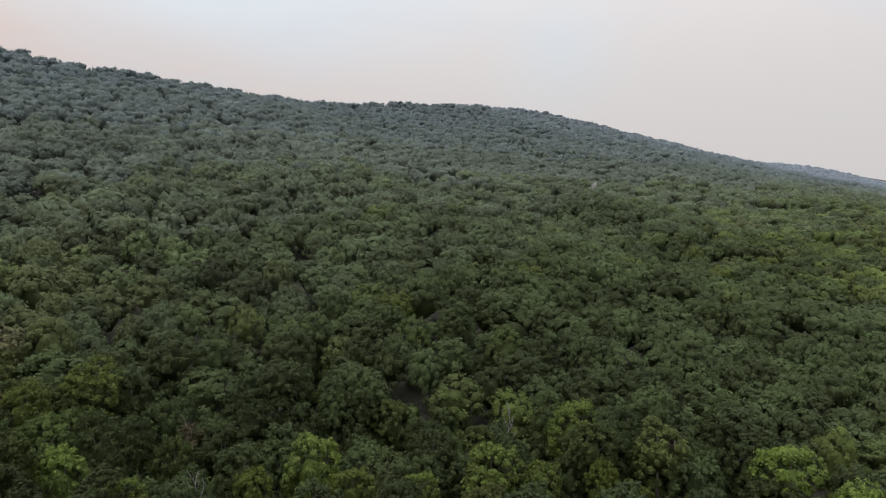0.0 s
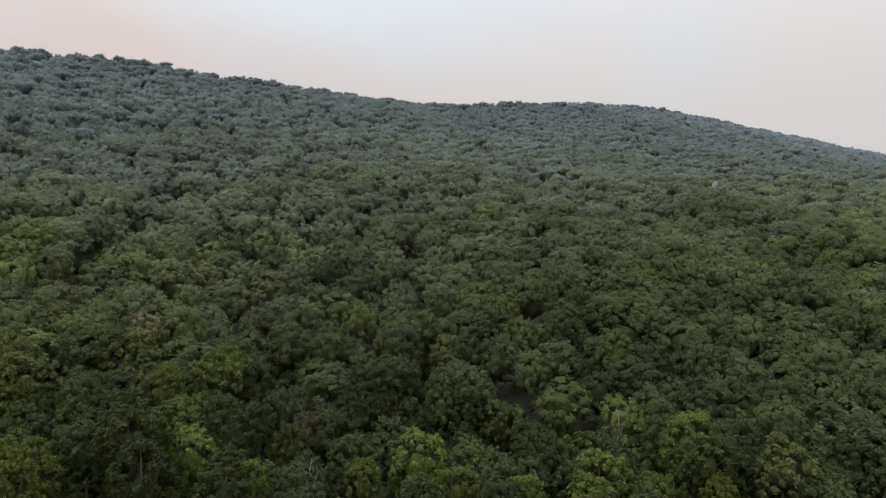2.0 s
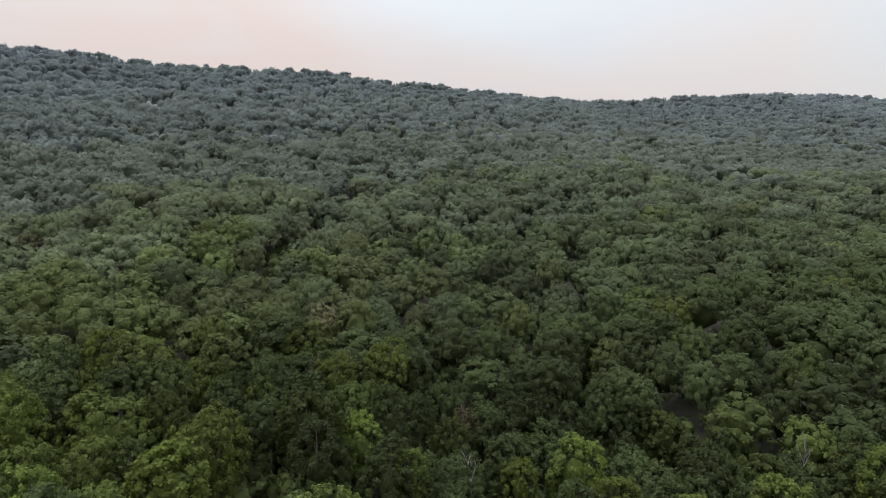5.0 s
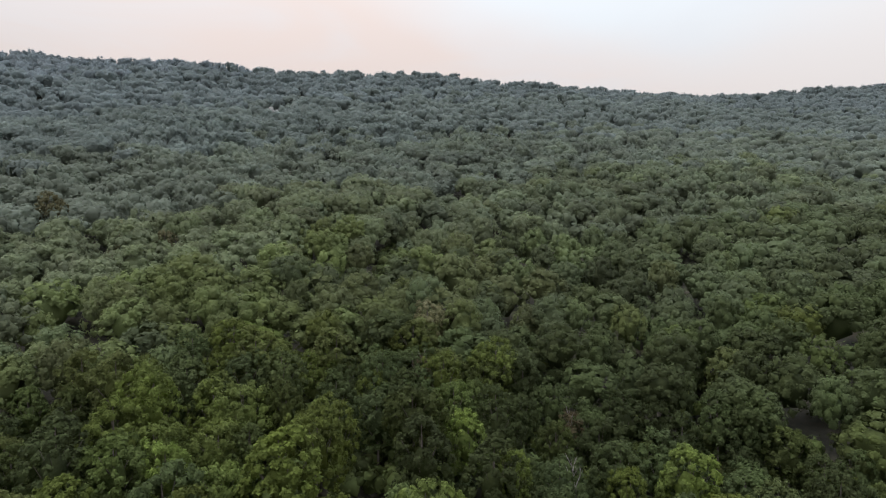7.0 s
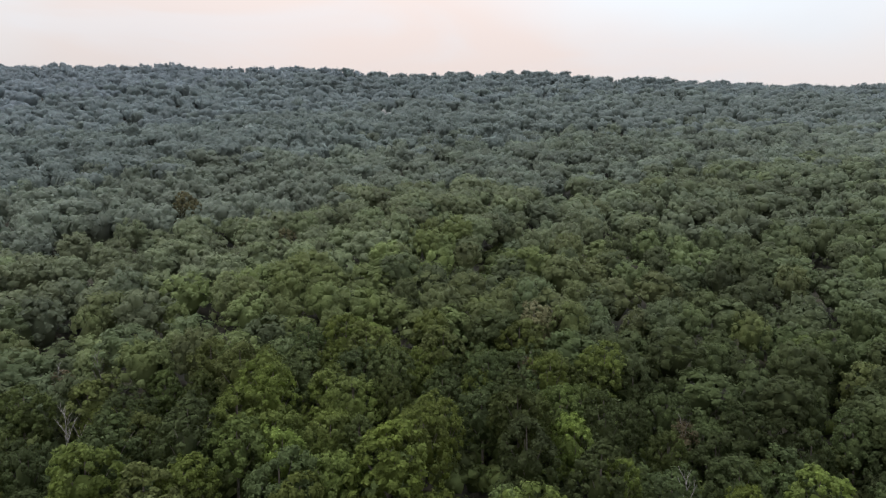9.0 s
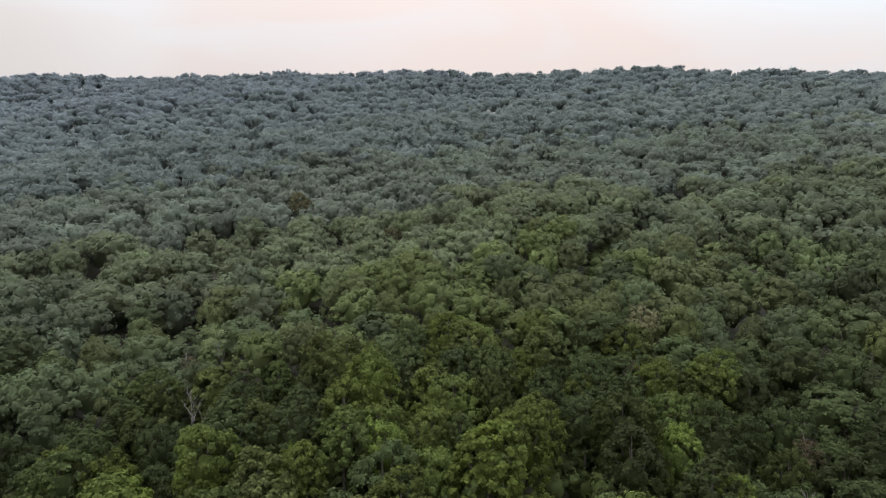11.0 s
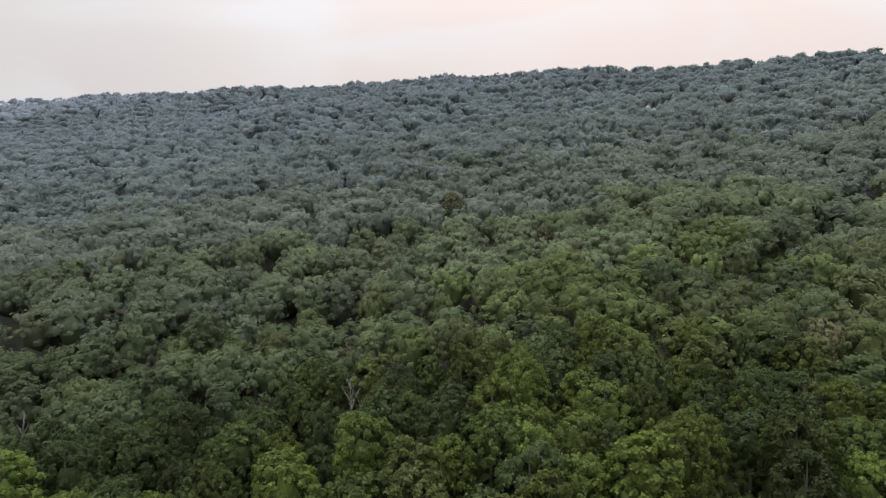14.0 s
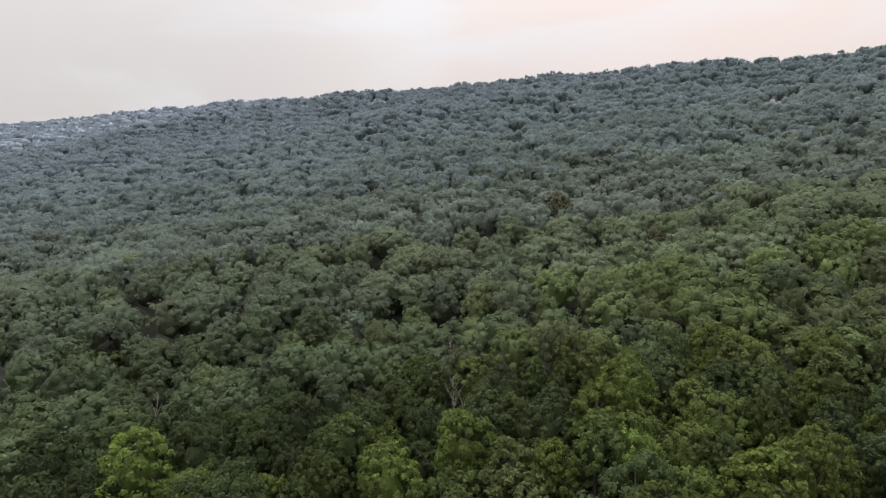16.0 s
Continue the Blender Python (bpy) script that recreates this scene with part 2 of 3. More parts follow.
def ball(levels):
    v, f = [tuple(p) for p in ICO_V], [tuple(t) for t in ICO_F]
    for _ in range(levels):
        seen, nf = {}, []

        def middle(a, b):
            k = (min(a, b), max(a, b))
            if k not in seen:
                p = np.add(v[a], v[b])
                v.append(tuple(p / np.linalg.norm(p)))
                seen[k] = len(v) - 1
            return seen[k]
        for a, b, c in f:
            d, e, g = middle(a, b), middle(b, c), middle(c, a)
            nf += [(a, d, g), (b, e, d), (c, g, e), (d, e, g)]
        f = nf
    return np.array(v), np.array(f)


def unit(v):
    return v / np.linalg.norm(v, axis=-1, keepdims=True)


def lumps(p, w, a):
    """Uneven swelling over the unit sphere."""
    return 1 + a * np.sin(p[:, 0] * 3.1 + w[0]) * np.sin(p[:, 1] * 3.4 + w[1]) + a * 0.7 * np.sin(p[:, 2] * 4.3 + p[:, 0] * 2.2 + w[2])


def crown_shape(rng, clumps, leaves, leaf, level, wide, high, low=0.35, skirt=0.5, sink=(0.5, 0.95), ragged=0.16, body=0.56, flutter=0.3):
    """A broad domed crown, its top at z = 0: a lumpy body, clumps of twigs all over it, and leaf sprays over each clump.
    body: the size of the body within the dome; low: how far down the sides the clumps reach; skirt: how far the body hangs below its widest; sink: how deep the clumps
    sit in the dome, in their own radii; ragged: how uneven the dome is; flutter: how unevenly the sprays are tilted."""
    top, w = high * 0.55, rng.uniform(0, 6.28, 3)
    stretch = rng.uniform(0.88, 1.12)

    def dome(d, f):
        g = lumps(d, w, ragged) * f
        up = np.where(d[:, 2] > 0, d[:, 2] * top, d[:, 2] * high * skirt)
        return np.stack([d[:, 0] * wide * stretch * g, d[:, 1] * wide / stretch * g, up * np.where(d[:, 2] > 0, g, f) - top], -1)

    cv, cf = ball(level)
    keep = cv[cf].mean(1)[:, 2] > -0.75
    V, F = [dome(cv, body)], [cf[keep]]
    n = len(cv)
    if clumps:
        k = np.arange(clumps) + 0.5
        zz = 1 - (1 + low) * k / clumps
        an = k * 2.39996 + rng.uniform(0, 6.28)
        rr = np.sqrt(np.clip(1 - zz ** 2, 0, 1))
        dirs = unit(np.stack([rr * np.cos(an), rr * np.sin(an), zz], -1) + rng.normal(0, 0.5 / clumps ** 0.5, (clumps, 3)))
        spots = dome(dirs, 1.0)
        usual = wide * (2 * (1 + low) / clumps) ** 0.5 * 0.88
        for d, c in zip(dirs, spots):
            r = usual * rng.uniform(0.72, 1.3)
            c = c - d * r * rng.uniform(*sink)
            m = rng.uniform(0, 6.28, 3)
            core = c + ICO_V * (lumps(ICO_V, m, 0.2) * r * 0.8)[:, None]
            face = unit(ICO_V[ICO_F].mean(1))
            V.append(core)
            F.append(ICO_F[(face @ d > -0.05) & (face[:, 2] > -0.7)] + n)
            n += 12
            many = max(2, int(leaves * (r / usual) ** 2 * (1.15 if d[2] > 0.1 else 0.8)))
            p = unit(rng.normal(0, 0.75, (many, 3)) + d * 0.75 + (0, 0, 0.45))
            pos = c + p * (lumps(p, m, 0.2) * r * rng.uniform(0.82, 1.16, many))[:, None]
            nor = unit(p + d * 0.25 + (0, 0, 0.2) + rng.normal(0, flutter, (many, 3)))
            V.append(sprays(rng, pos, nor, leaf))
            F.append(n + np.arange(many * 3).reshape(-1, 3))
            n += many * 3
    elif leaves:
        p = unit(rng.normal(0, 1, (leaves, 3)) * (1, 1, 0.8) + (0, 0, 0.5))
        pos = dome(p, 1.0) * rng.uniform(0.98, 1.06, (leaves, 1))
        V.append(sprays(rng, pos, unit(p + (0, 0, 0.3) + rng.normal(0, 0.2, (leaves, 3))), leaf))
        F.append(n + np.arange(leaves * 3).reshape(-1, 3))
    V, F = np.concatenate(V), np.concatenate(F)
    V[:, 2] -= V[:, 2].max()
    return V, F


def sprays(rng, pos, nor, leaf):
    """Three-cornered leaf sprays at the places, facing the ways given."""
    a = unit(np.cross(nor, rng.normal(0, 1, nor.shape)))
    b = np.cross(nor, a)
    s = leaf * rng.uniform(0.6, 1.35, (len(pos), 1))
    return np.stack([pos + a * s * 0.75, pos - a * s * 0.42 + b * s * 0.55, pos - a * s * 0.42 - b * s * 0.55], 1).reshape(-1, 3)


def stem(points, radii, sides=5):
    """A tapered bent rod through the points."""
    P = [Vector(p) for p in points]
    V, F = [], []
    for i, p in enumerate(P):
        d = (P[min(i + 1, len(P) - 1)] - P[max(i - 1, 0)]).normalized()
        a = d.orthogonal().normalized()
        b = d.cross(a)
        for k in range(sides):
            w = 6.28319 * k / sides
            V.append(p + (a * math.cos(w) + b * math.sin(w)) * radii[i])
    for i in range(len(P) - 1):
        for k in range(sides):
            a, b = i * sides + k, i * sides + (k + 1) % sides
            F += [(a, b, b + sides), (a, b + sides, a + sides)]
    return np.array([tuple(v) for v in V]), np.array(F)


def joined(pieces):
    V, F, n = [], [], 0
    for v, f in pieces:
        V.append(v)
        F.append(f + n)
        n += len(v)
    return np.concatenate(V), np.concatenate(F)


def trunk_shapes(rng, tall, high, wide):
    """A trunk, its foot at z = 0, and the limbs that reach from it into the crown."""
    x, y = rng.uniform(-0.5, 0.5, 2)
    base = [(0, 0, -0.5), (x * 0.3, y * 0.3, tall * 0.35), (x, y, tall * 0.65), (x * 1.4, y * 1.3, tall * 0.9)]
    limbs = []
    for k in range(5):
        a = k * 1.26 + rng.uniform(-0.3, 0.3)
        z0 = tall - high * rng.uniform(0.6, 0.95)
        r = wide * rng.uniform(0.55, 0.8)
        c, s = math.cos(a), math.sin(a)
        limbs.append(stem([(x * 0.7, y * 0.7, z0), (x + c * r * 0.5, y + s * r * 0.5, z0 + high * 0.2), (x + c * r, y + s * r, z0 + high * 0.42)],
                          (0.12, 0.08, 0.03), 4))
    return stem(base, (0.34, 0.25, 0.18, 0.06), 6), limbs


# ---------------------------------------------------------------- where the trees stand
SPOTS = np.random.RandomState(11)


def scatter(step, r0, r1, az0, az1):
    """Uneven spots for trees in a ring about the camera's place, az counted to the left."""
    n = int(r1 / step / 0.87) + 2
    i, j = np.meshgrid(np.arange(-n, n + 1), np.arange(-n, n + 1), indexing="ij")
    x = (i + 0.5 * (j % 2)) * step + SPOTS.uniform(-0.36, 0.36, i.shape) * step
    y = j * step * 0.87 + SPOTS.uniform(-0.36, 0.36, i.shape) * step
    x, y = x.ravel(), y.ravel()
    r, az = np.hypot(x, y), np.degrees(np.arctan2(-x, y))
    keep = (r >= r0) & (r < r1) & (az > az0) & (az < az1)
    return x[keep], y[keep]


# stands in which one kind of tree is common, several dark ones (kind 2) imitating shade and darker view edges: x, y,
# radius, kind
STANDS_AND_SHADE = [(-134, 105, 62, 1), (-60, 170, 50, 0), (-40, 110, 35, 2), (-163, 50, 36, 3), (-105, 155, 42, 3), (-175, -40, 45, 2), (20, 210, 60, 2), (100, 230, 90, 2), (60, 330, 110, 2), (-110, 260, 50, 0),
          (-160, 5, 45, 2), (30, 125, 42, 2), (85, 125, 55, 2), (-112, -34, 34, 2), (-230, 150, 80, 3), (-250, 80, 80, 3),
          (-150, 150, 40, 1), (-45, 240, 70, 2), (-55, 140, 35, 2), (60, 175, 50, 2), (115, 165, 55, 2), (-135, -55, 60, 2)]


def kinds_at(x, y, rng):
    """The kind of tree at each spot: mixed at random, with stands of one kind."""
    kind = rng.choice(5, size=len(x), p=SHARE)
    for sx, sy, r, k in STANDS_AND_SHADE:
        near = rng.uniform(0, 1, len(x)) < 0.85 * np.exp(-((x - sx) ** 2 + (y - sy) ** 2) / (r * r))
        kind = np.where(near, k, kind)
    return kind


# dim openings in the canopy: x, y, radius
GAPS = [(0.7, 119.0, 6), (-37.9, 161.6, 5), (-42.6, 106.8, 4.5), (-36.5, 112.2, 4), (18.1, 130.8, 5), (34.8, 116.9, 3.5), (-187.8, -44.5, 8),
        (-193.7, -22.2, 6), (-192.7, 10.3, 6), (-106.9, 4.8, 5), (-124.4, 34.3, 6), (-100.1, 127.4, 6), (-138.5, 187.4, 7), (-72.7, 141.4, 6),
        (-103.3, 78.9, 5), (89.9, 162.8, 6), (-79.1, 203.2, 6), (-147, 214, 6), (-133, 176, 5)]
ROCKS = [(-341.2, 301.0, 0.6), (-359.9, 335.5, 0.5), (-396.2, 279.7, 0.4), (115.8, 503.9, 0.6)]
# trees that stand out: x, y, width of the crown
BRIGHT = [(-23.1, 107.5, 8.4), (-15.4, 101.8, 7.0), (-3.7, 103.9, 5.4), (-30.0, 97.5, 5.2), (-45.3, 86.9, 5.2), (-68.9, 101.9, 6.8), (-54.8, 88.4, 6.2),
          (8.4, 105.7, 9.2), (16.8, 106.7, 6.2), (28.0, 106.4, 5.6), (31.7, 102.2, 6.2), (25.9, 121.4, 8.4), (60.4, 107.7, 9.5), (69.7, 101.6, 7.0),
          (-66.8, 58.9, 9.4), (-80.8, 50.0, 6.0), (-96.1, 27.6, 8.1), (-94.5, 56.4, 7.2), (-102.9, 15.4, 6.4), (-91.9, 14.6, 8.6), (-98.9, -3.7, 6.0),
          (-109.3, -24.5, 9.4), (-101.8, -15.7, 7.4), (-84.3, 36.9, 6.8), (-68.0, 66.3, 7.6)]
PLAIN = [(-53.5, 97.3, 8.3), (-15.8, 120.0, 8.5), (40.1, 114.3, 8.7), (56.2, 104.0, 9.6), (1.8, 121.6, 5.7), (-44.7, 102.7, 6.0), (-104.5, 40.4, 6.3),
         (-78.7, 63.3, 5.6), (-115.9, 5.8, 6.0), (-108.7, -36.9, 8.7), (-60.8, 81.9, 8.7), (-55.4, 76.8, 8.8), (-92.5, 40.5, 9.2)]
RUSTY = [(-234.1, 106.0, 9.6), (-201.5, 113.0, 9.0), (-86.4, 122.6, 8.0), (-186.9, 118.0, 6.0)]
SNAGS = [(13.7, 129.3, 1.0), (-37.4, 93.8, 0.85), (-116.9, 31.2, 1.0), (-113.7, 33.0, 0.8), (-141.8, 44.5, 0.9), (-147.3, -28.5, 0.9)]
WITHERED = [(-46.0, 111.9, 1.0), (44.1, 117.0, 0.9), (-74.0, 101.9, 1.0), (-85.2, 128.3, 1.0), (-141.5, 37.5, 1.0)]


def clear(x, y):
    keep = np.ones(len(x), bool)
    for gx, gy, gr in GAPS + [(a, b, 0.95 * w) for a, b, w in RUSTY] + [(a, b, 11.0) for a, b, w in ROCKS]:
        keep &= np.hypot(x - gx, y - gy) > gr * 0.55
    return x[keep], y[keep]


# ---------------------------------------------------------------- near trees, each a thing of its own
NEAR = 136.0


def near_trees():
    rng = np.random.RandomState(21)
    kinds = []
    for k in range(21):
        tall = rng.uniform(17.0, 20.0)
        wide = rng.uniform(4.0, 5.2)
        high = rng.uniform(10.0, 14.0)
        V, F = crown_shape(rng, rng.randint(66, 92), 31, 0.38, 0, wide, high, 0.6, 0.6, (0.35, 0.95), 0.17, 0.46, 0.42)
        V[:, 2] += tall
        m = k % 7
        trunk, limbs = trunk_shapes(rng, tall, high, wide)
        parts = [("crown", link_mesh("crown", V, F, None, [NEAR_LEAF[m]])), ("trunk", link_mesh("trunk", *trunk, None, [BARK]))]
        kinds.append((wide, parts + [("limb", link_mesh("limb", *limb, None, [BARK])) for limb in limbs]))
    labels = ["full-crowned deciduous tree with mid-green leaves in the forest", "bright yellow-green deciduous tree among darker trees",
              "dark green deciduous tree with a dense crown", "olive-green deciduous tree with a broad crown in the forest",
              "grey-green deciduous tree with a loose crown",
              "tall light yellow-green deciduous tree standing out of the canopy",
              "reddish-brown deciduous tree with a rounded crown among green trees"]
    protos = {}

    def plant(px, py, m, width, lift):
        v = m + 7 * rng.randint(3)
        s = width / (2 * kinds[v][0] * 1.03)
        place = pose(px, py, float(ground_z(px, py)) - 0.3 + lift, 0, 0, rng.uniform(0, 360))
        if v not in protos:
            t = new("tree")
            tagged(t, labels[m], "tree", "trees of the near forest")
            for nm, me in kinds[v][1]:
                new(nm, me).parent = t
            t.matrix_basis = place
            protos[v] = t
        else:
            t = copy_thing(protos[v], place)
        t.scale = (s, s, (0.5 + 0.5 * s) * rng.uniform(0.96, 1.08))

    taken = []
    for px, py, w in BRIGHT:
        plant(px, py, 5, w * 1.12, rng.uniform(0.2, 1.2))
        taken.append((px, py, w * 0.36 + 2.5))
    for px, py, w in RUSTY:
        plant(px, py, 6, w * 1.1, 0.4)
    for px, py, w in PLAIN:
        plant(px, py, rng.choice([0, 2, 3]), w * 1.08, rng.uniform(-0.5, 0.3))
        taken.append((px, py, w * 0.36 + 2.8))
    for px, py, w in SNAGS + WITHERED:
        taken.append((px, py, 3.0))
    x, y = clear(*scatter(8.5, 73, NEAR, -39, 115))
    a, b = scatter(8.5, 0, 17, -181, 181)
    x, y = np.concatenate([x, a]), np.concatenate([y, b])
    for px, py, m in zip(x, y, kinds_at(x, y, rng)):
        if any(math.hypot(px - a, py - b) < r for a, b, r in taken):
            continue
        plant(px, py, int(m), rng.uniform(6.8, 10.2), rng.uniform(-3.6, 0.2))


near_trees()

# ---------------------------------------------------------------- the woods beyond: stuff, belt by belt up the slope


def spread(shapes, which, x, y, z, turn, sx, sz, mat):
    """Joined copies of the shapes: all vertices, triangles, material numbers, and a chance number for each tree."""
    V, F, M, T, n = [], [], [], [], 0
    for k, (sv, sf) in enumerate(shapes):
        i = np.where(which == k)[0]
        if not len(i):
            continue
        c, s = np.cos(turn[i])[:, None], np.sin(turn[i])[:, None]
        vx = (sv[None, :, 0] * c - sv[None, :, 1] * s) * sx[i][:, None] + x[i][:, None]
        vy = (sv[None, :, 0] * s + sv[None, :, 1] * c) * sx[i][:, None] + y[i][:, None]
        vz = sv[None, :, 2] * sz[i][:, None] + z[i][:, None]
        V.append(np.stack([vx, vy, vz], -1).reshape(-1, 3))
        F.append((sf[None] + (np.arange(len(i)) * len(sv))[:, None, None] + n).reshape(-1, 3))
        M.append(np.repeat(mat[i], len(sf)))
        T.append(np.repeat((np.sin(x[i] * 12.9898 + y[i] * 78.233) * 43758.5453) % 1.0, len(sf)))
        n += len(i) * len(sv)
    return np.concatenate(V), np.concatenate(F), np.concatenate(M), np.concatenate(T)


def haze_belt_of(x, y, rng):
    """The belt that a spot lies in, which sets its painted haze: distance from the camera, put as how far up the slope
    and along the ridge it is, with an uneven edge.
    """
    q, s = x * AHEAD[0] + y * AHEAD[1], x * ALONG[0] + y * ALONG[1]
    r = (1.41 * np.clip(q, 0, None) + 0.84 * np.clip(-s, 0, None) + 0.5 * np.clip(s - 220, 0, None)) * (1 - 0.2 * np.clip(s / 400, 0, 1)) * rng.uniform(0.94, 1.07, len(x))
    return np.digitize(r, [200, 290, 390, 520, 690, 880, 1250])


def woods(shapes, step, r0, r1, az0, az1, seed, grow=1.0, calm=1.0, q0=-9000.0, q1=655.0):
    rng = np.random.RandomState(seed)
    x, y = clear(*scatter(step, r0, r1, az0, az1))
    q = x * AHEAD[0] + y * AHEAD[1]
    keep = (q >= q0) & (q < q1)
    x, y = x[keep], y[keep]
    n = len(x)
    z = canopy(x, y) + rng.uniform(-2.6, 1.6, n) * calm
    belts = haze_belt_of(x, y, rng)
    which, turn = rng.randint(len(shapes), size=n), rng.uniform(0, 6.28, n)
    sx = rng.uniform(0.78, 1.28, n) * grow
    sz = rng.uniform(0.9, 1.15, n)
    mat = kinds_at(x, y, rng)
    # from half way up, the paler tones are haze painted into the leaves
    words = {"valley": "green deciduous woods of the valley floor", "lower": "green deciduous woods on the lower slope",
             "middle": "green deciduous woods half way up the slope, muted by painted haze", "shoulder": "green deciduous woods on the steeper slope, greyed by painted haze", "upper": "green woods on the upper slope, greyed by painted haze",
             "ridge": "green woods below the ridge, painted grey-green with haze", "crest": "green woods along the ridge, painted pale grey-green with haze", "far": "woods on the distant ridge, painted pale blue-grey with haze"}
    for b, (belt, *_) in enumerate(HAZE_BELTS):
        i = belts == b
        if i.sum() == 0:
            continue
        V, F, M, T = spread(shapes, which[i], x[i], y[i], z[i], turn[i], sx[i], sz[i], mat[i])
        me = link_mesh("woods", V, F, M, HAZE_BELT_LEAF[b], T)
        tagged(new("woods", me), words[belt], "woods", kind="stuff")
    return n


def wood_shapes(seed, count, clumps, leaves, leaf, level, wide, high=9.0, low=0.35, skirt=0.7, sink=(0.5, 0.95), ragged=0.18, body=0.6):
    rng = np.random.RandomState(seed)
    return [crown_shape(rng, clumps, leaves, leaf, level, wide * rng.uniform(0.85, 1.15), high * rng.uniform(0.85, 1.15), low, skirt, sink, ragged, body)
            for _ in range(count)]


woods(wood_shapes(1, 12, 38, 28, 0.44, 0, 5.3, 12.0, 0.4, 0.7, (0.65, 1.05), 0.12, 0.56), 9.6, NEAR, 175, -38.5, 114.5, 31, 1.0, 1.6)
woods(wood_shapes(8, 12, 30, 18, 0.55, 0, 5.9, 12.0, 0.25, 0.8, (0.7, 1.08), 0.12), 10.4, 175, 240, -38.5, 114.5, 38, 1.0, 1.4)
woods(wood_shapes(2, 12, 18, 11, 0.75, 0, 6.8, 11.0, 0.15, 0.9, (0.7, 1.05), 0.12, 0.66), 11.2, 240, 430, -38, 114, 32, 1.0, 0.75)
woods(wood_shapes(3, 12, 9, 5, 0.95, 0, 7.2, 8.4, 0.0, 1.0, (0.7, 1.08), 0.14, 0.72), 11.4, 430, 900, -37, 113, 33, 1.0, 0.45, -9000.0, 585.0)
woods(wood_shapes(9, 12, 12, 8, 0.75, 0, 5.6, 8.0, 0.1, 1.2, (0.5, 1.0), 0.2, 0.75), 8.8, 430, 900, -37, 113, 39, 1.0, 1.1, 585.0, 612.0)
woods(wood_shapes(4, 8, 2, 3, 1.4, 0, 8.0, 6.0, 0.0, 1.1, (0.5, 1.0), 0.16, 0.85), 12.8, 900, 1600, -36.5, 112.5, 34, 1.0, 0.4, -9000.0, 615.0)
woods(wood_shapes(10, 6, 2, 3, 2.2, 0, 12.5, 8.0, 0.0, 1.0, (0.5, 1.0), 0.16, 0.85), 20.0, 1600, 3300, -36.5, 112.5, 40, 1.0, 0.4, -9000.0, 615.0)
# beneath and behind the camera
woods(wood_shapes(5, 10, 24, 16, 0.6, 0, 5.0, 11.0, 0.4, 0.8, (0.6, 1.0), 0.14, 0.56), 9.2, 18, 73, -181, 181, 35, 1.0, 1.3)
for seed, az0, az1 in ((36, 114.5, 181), (37, -181, -38.5)):
    woods(wood_shapes(seed - 30, 8, 8, 5, 0.95, 0, 5.6, 9.0, 0.1, 0.9, (0.65, 1.05), 0.14, 0.7), 9.8, 73, 220, az0, az1, seed)

# ---------------------------------------------------------------- dead trees, withered trees, rocks, undergrowth


def part(name, shape, material, parent, label=""):
    o = new(name, link_mesh(name, *shape, None, [material]))
    o.parent = parent
    return tagged(o, label)


def branch_path(rng, start, away, length, rise):
    p, d = Vector(start), Vector(away)
    pts = [tuple(p)]
    for _ in range(4):
        d = (d + Vector(rng.normal(0, 0.1, 3)) + Vector((0, 0, rise))).normalized()
        p = p + d * length / 4
        pts.append(tuple(p))
    return pts


def dead_tree(x, y, size, seed, withered=False):
    rng = np.random.RandomState(seed)
    t = new("dead_tree")
    tagged(t, "withered tree with thin brown foliage among green trees" if withered else "bare dead tree with pale grey branches in the forest", "tree")
    tall = 17.5 * size
    top = [(0, 0, -0.4), (0.1, 0, tall * 0.3), (rng.uniform(-0.4, 0.4), rng.uniform(-0.4, 0.4), tall * 0.6), (rng.uniform(-0.8, 0.8), rng.uniform(-0.8, 0.8), tall)]
    part("trunk", stem(top, (0.2, 0.14, 0.085, 0.015), 6), DEAD_WOOD, t)
    a = rng.uniform(0, 6)
    for k in range(8):
        f = 0.48 + 0.06 * k
        base = Vector(top[1]).lerp(Vector(top[2]), (f - 0.3) / 0.3) if f < 0.6 else Vector(top[2]).lerp(Vector(top[3]), (f - 0.6) / 0.4)
        a += 2.4 + rng.uniform(-0.4, 0.4)
        long = (4.6 - 3.2 * (f - 0.45)) * rng.uniform(0.7, 1.1) * size
        pts = branch_path(rng, base, (math.cos(a), math.sin(a), 1.3), long, 0.2)
        pieces = [stem(pts, (0.065, 0.05, 0.038, 0.026, 0.01), 4)]
        for j in (1, 2, 3):
            w = a + rng.choice([-1, 1]) * rng.uniform(0.5, 1.0)
            tw = branch_path(rng, pts[j], (math.cos(w), math.sin(w), 1.2), long * 0.4, 0.15)
            pieces.append(stem(tw[::2], (0.05, 0.035, 0.012), 3))
        part("branch", joined(pieces), DEAD_WOOD, t)
    if withered:
        V, F = crown_shape(rng, 20, 40, 0.32, 0, 2.7 * size, 7.0)
        keep = np.arange(len(F)) % 3 > 0
        V[:, 2] += tall - 0.3
        leafy = F[keep & ((F.max(1) - F.min(1)) == 2)]
        part("foliage", (V, leafy), BROWN_LEAF, t, "sparse brown withered foliage")
    t.matrix_basis = pose(x, y, float(ground_z(x, y)), 0, 0, rng.uniform(0, 360))


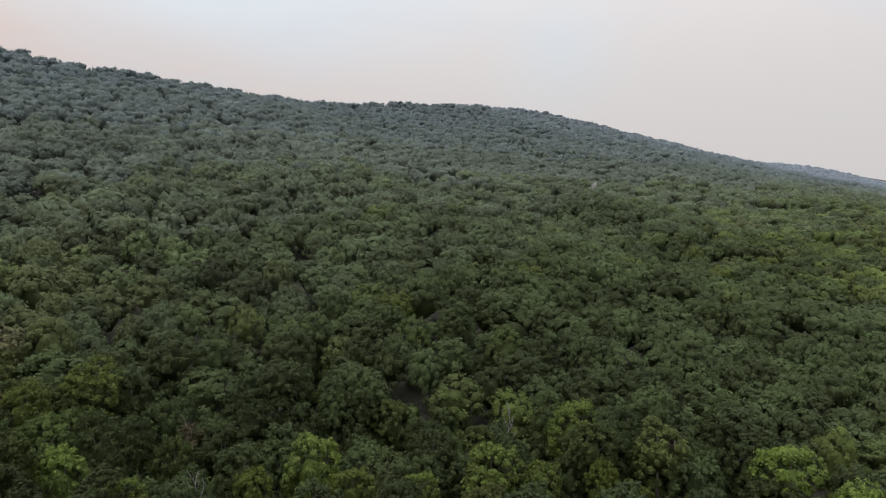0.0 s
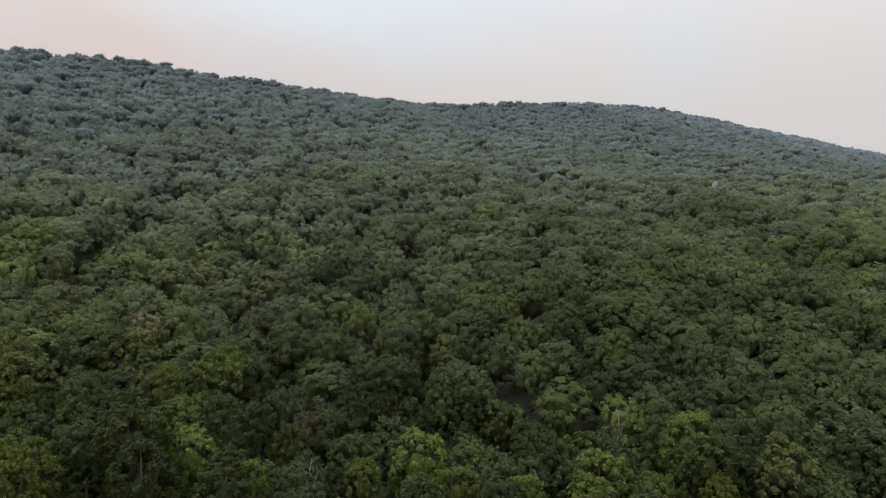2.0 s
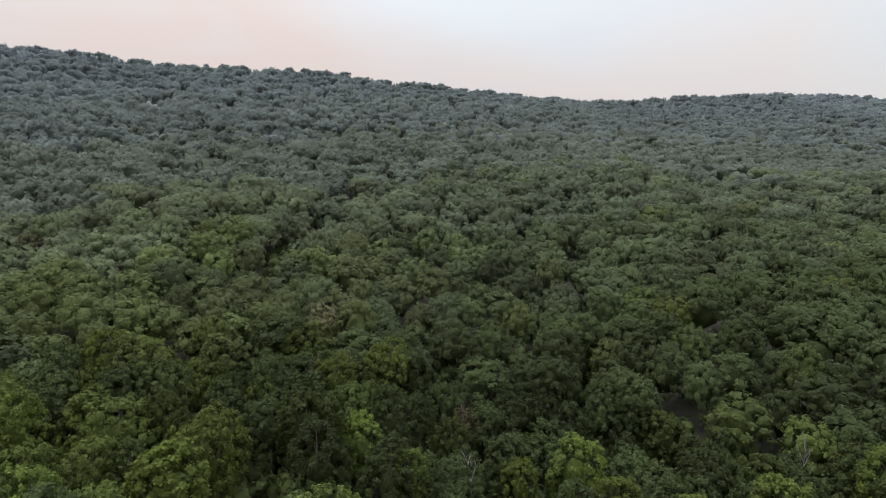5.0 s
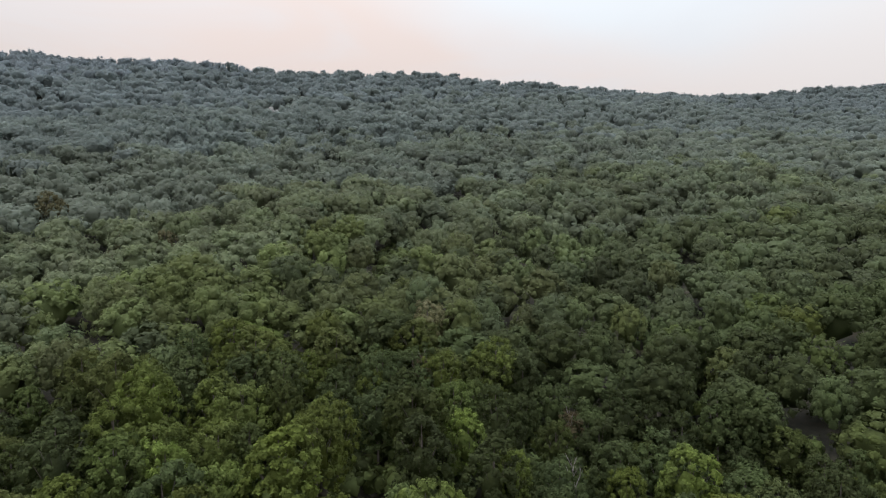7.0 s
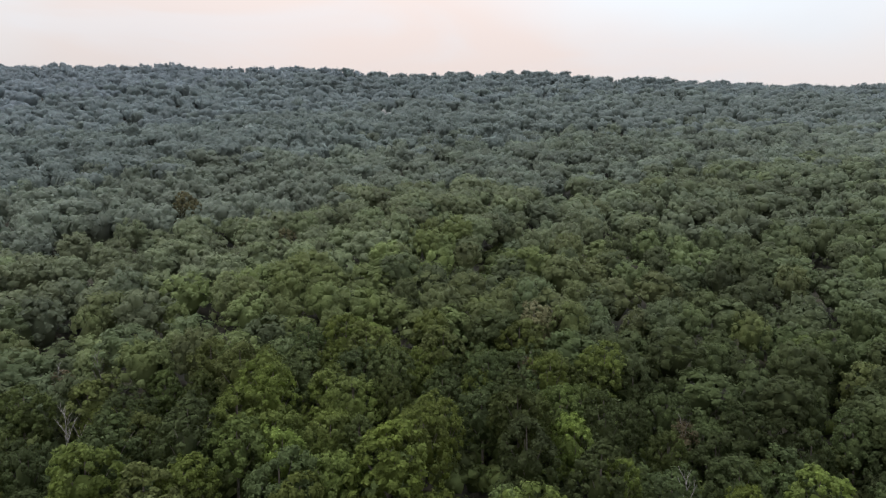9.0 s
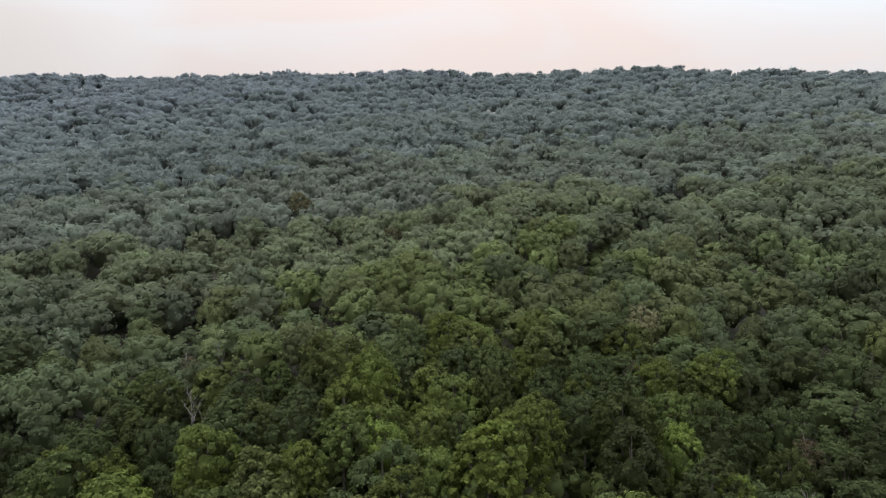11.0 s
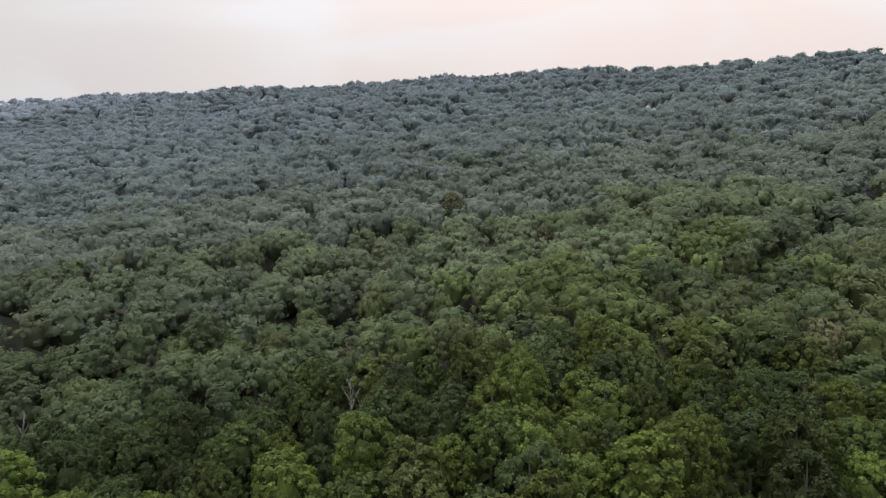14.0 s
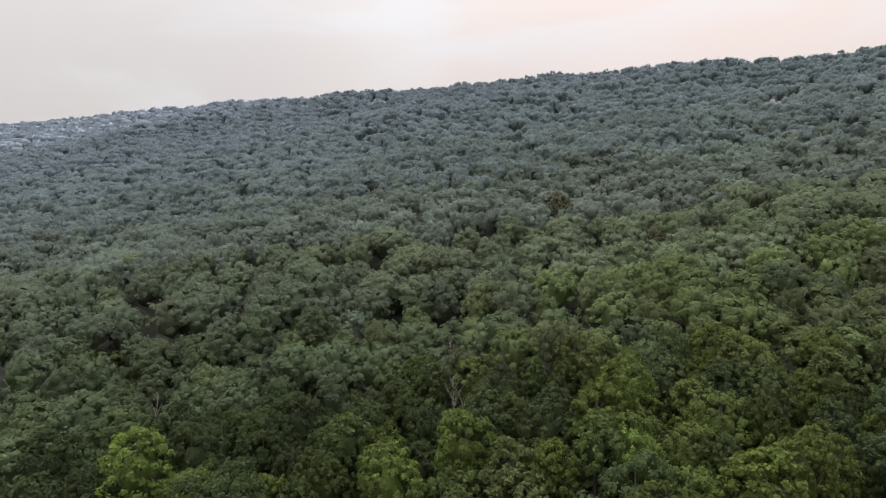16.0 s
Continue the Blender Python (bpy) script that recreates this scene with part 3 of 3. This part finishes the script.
for k, (x, y, size) in enumerate(SNAGS):
    dead_tree(x, y, size, 100 + k)
for k, (x, y, size) in enumerate(WITHERED):
    dead_tree(x, y, size * 0.88, 200 + k, True)


def rock_outcrop(x, y, size, seed):
    rng = np.random.RandomState(seed)
    t = tagged(new("rock_outcrop"), "pale grey rock outcrop showing between trees on the slope", "rock")
    for k in range(5):
        v, f = ball(2)
        w = rng.uniform(0, 6.28, 3)
        lump = 1 + 0.18 * np.sin(v[:, 0] * 3 + w[0]) * np.sin(v[:, 1] * 3.3 + w[1]) + 0.1 * np.sin(v[:, 2] * 7 + w[2])
        v = np.clip(v * lump[:, None], -0.86, 0.86) * rng.uniform(0.8, 1.2, 3) * (3.2 * size, 2.2 * size, 7.3)
        o = part("boulder", (v, f), ROCK, t)
        o.matrix_basis = pose((k - 2) * 3.6 * size + rng.uniform(-0.6, 0.6), rng.uniform(-1, 1), 5.4 + rng.uniform(-2.0, 1.5), 0, rng.uniform(-9, 9), rng.uniform(-25, 25))
    t.matrix_basis = pose(x, y, float(ground_z(x, y)) + 2.0, 0, 0, math.degrees(math.atan2(-x, y)))


for k, (x, y, size) in enumerate(ROCKS):
    rock_outcrop(x, y, size, 300 + k)


def undergrowth():
    """Low bushes under and between the trees."""
    rng = np.random.RandomState(51)
    shapes = [crown_shape(np.random.RandomState(60 + k), 5, 16, 0.42, 0, 2.8, 4.4, body=0.35) for k in range(5)]
    x, y = scatter(5.0, 72, 260, -39, 115)
    inside = np.hypot(x, y) < 142
    for gx, gy, gr in GAPS:
        inside |= np.hypot(x - gx, y - gy) < gr + 7
    x, y = x[inside], y[inside]
    n = len(x)
    z = ground_z(x, y) + rng.uniform(3.5, 8.5, n)
    V, F, M, T = spread(shapes, rng.randint(5, size=n), x, y, z, rng.uniform(0, 6.28, n), rng.uniform(0.95, 1.5, n), rng.uniform(0.9, 1.5, n), rng.choice(5, size=n, p=SHARE))
    tagged(new("undergrowth", link_mesh("undergrowth", V, F, M, HAZE_BELT_LEAF[0], T)), "dark green undergrowth beneath the forest trees", "bushes", kind="stuff")


undergrowth()
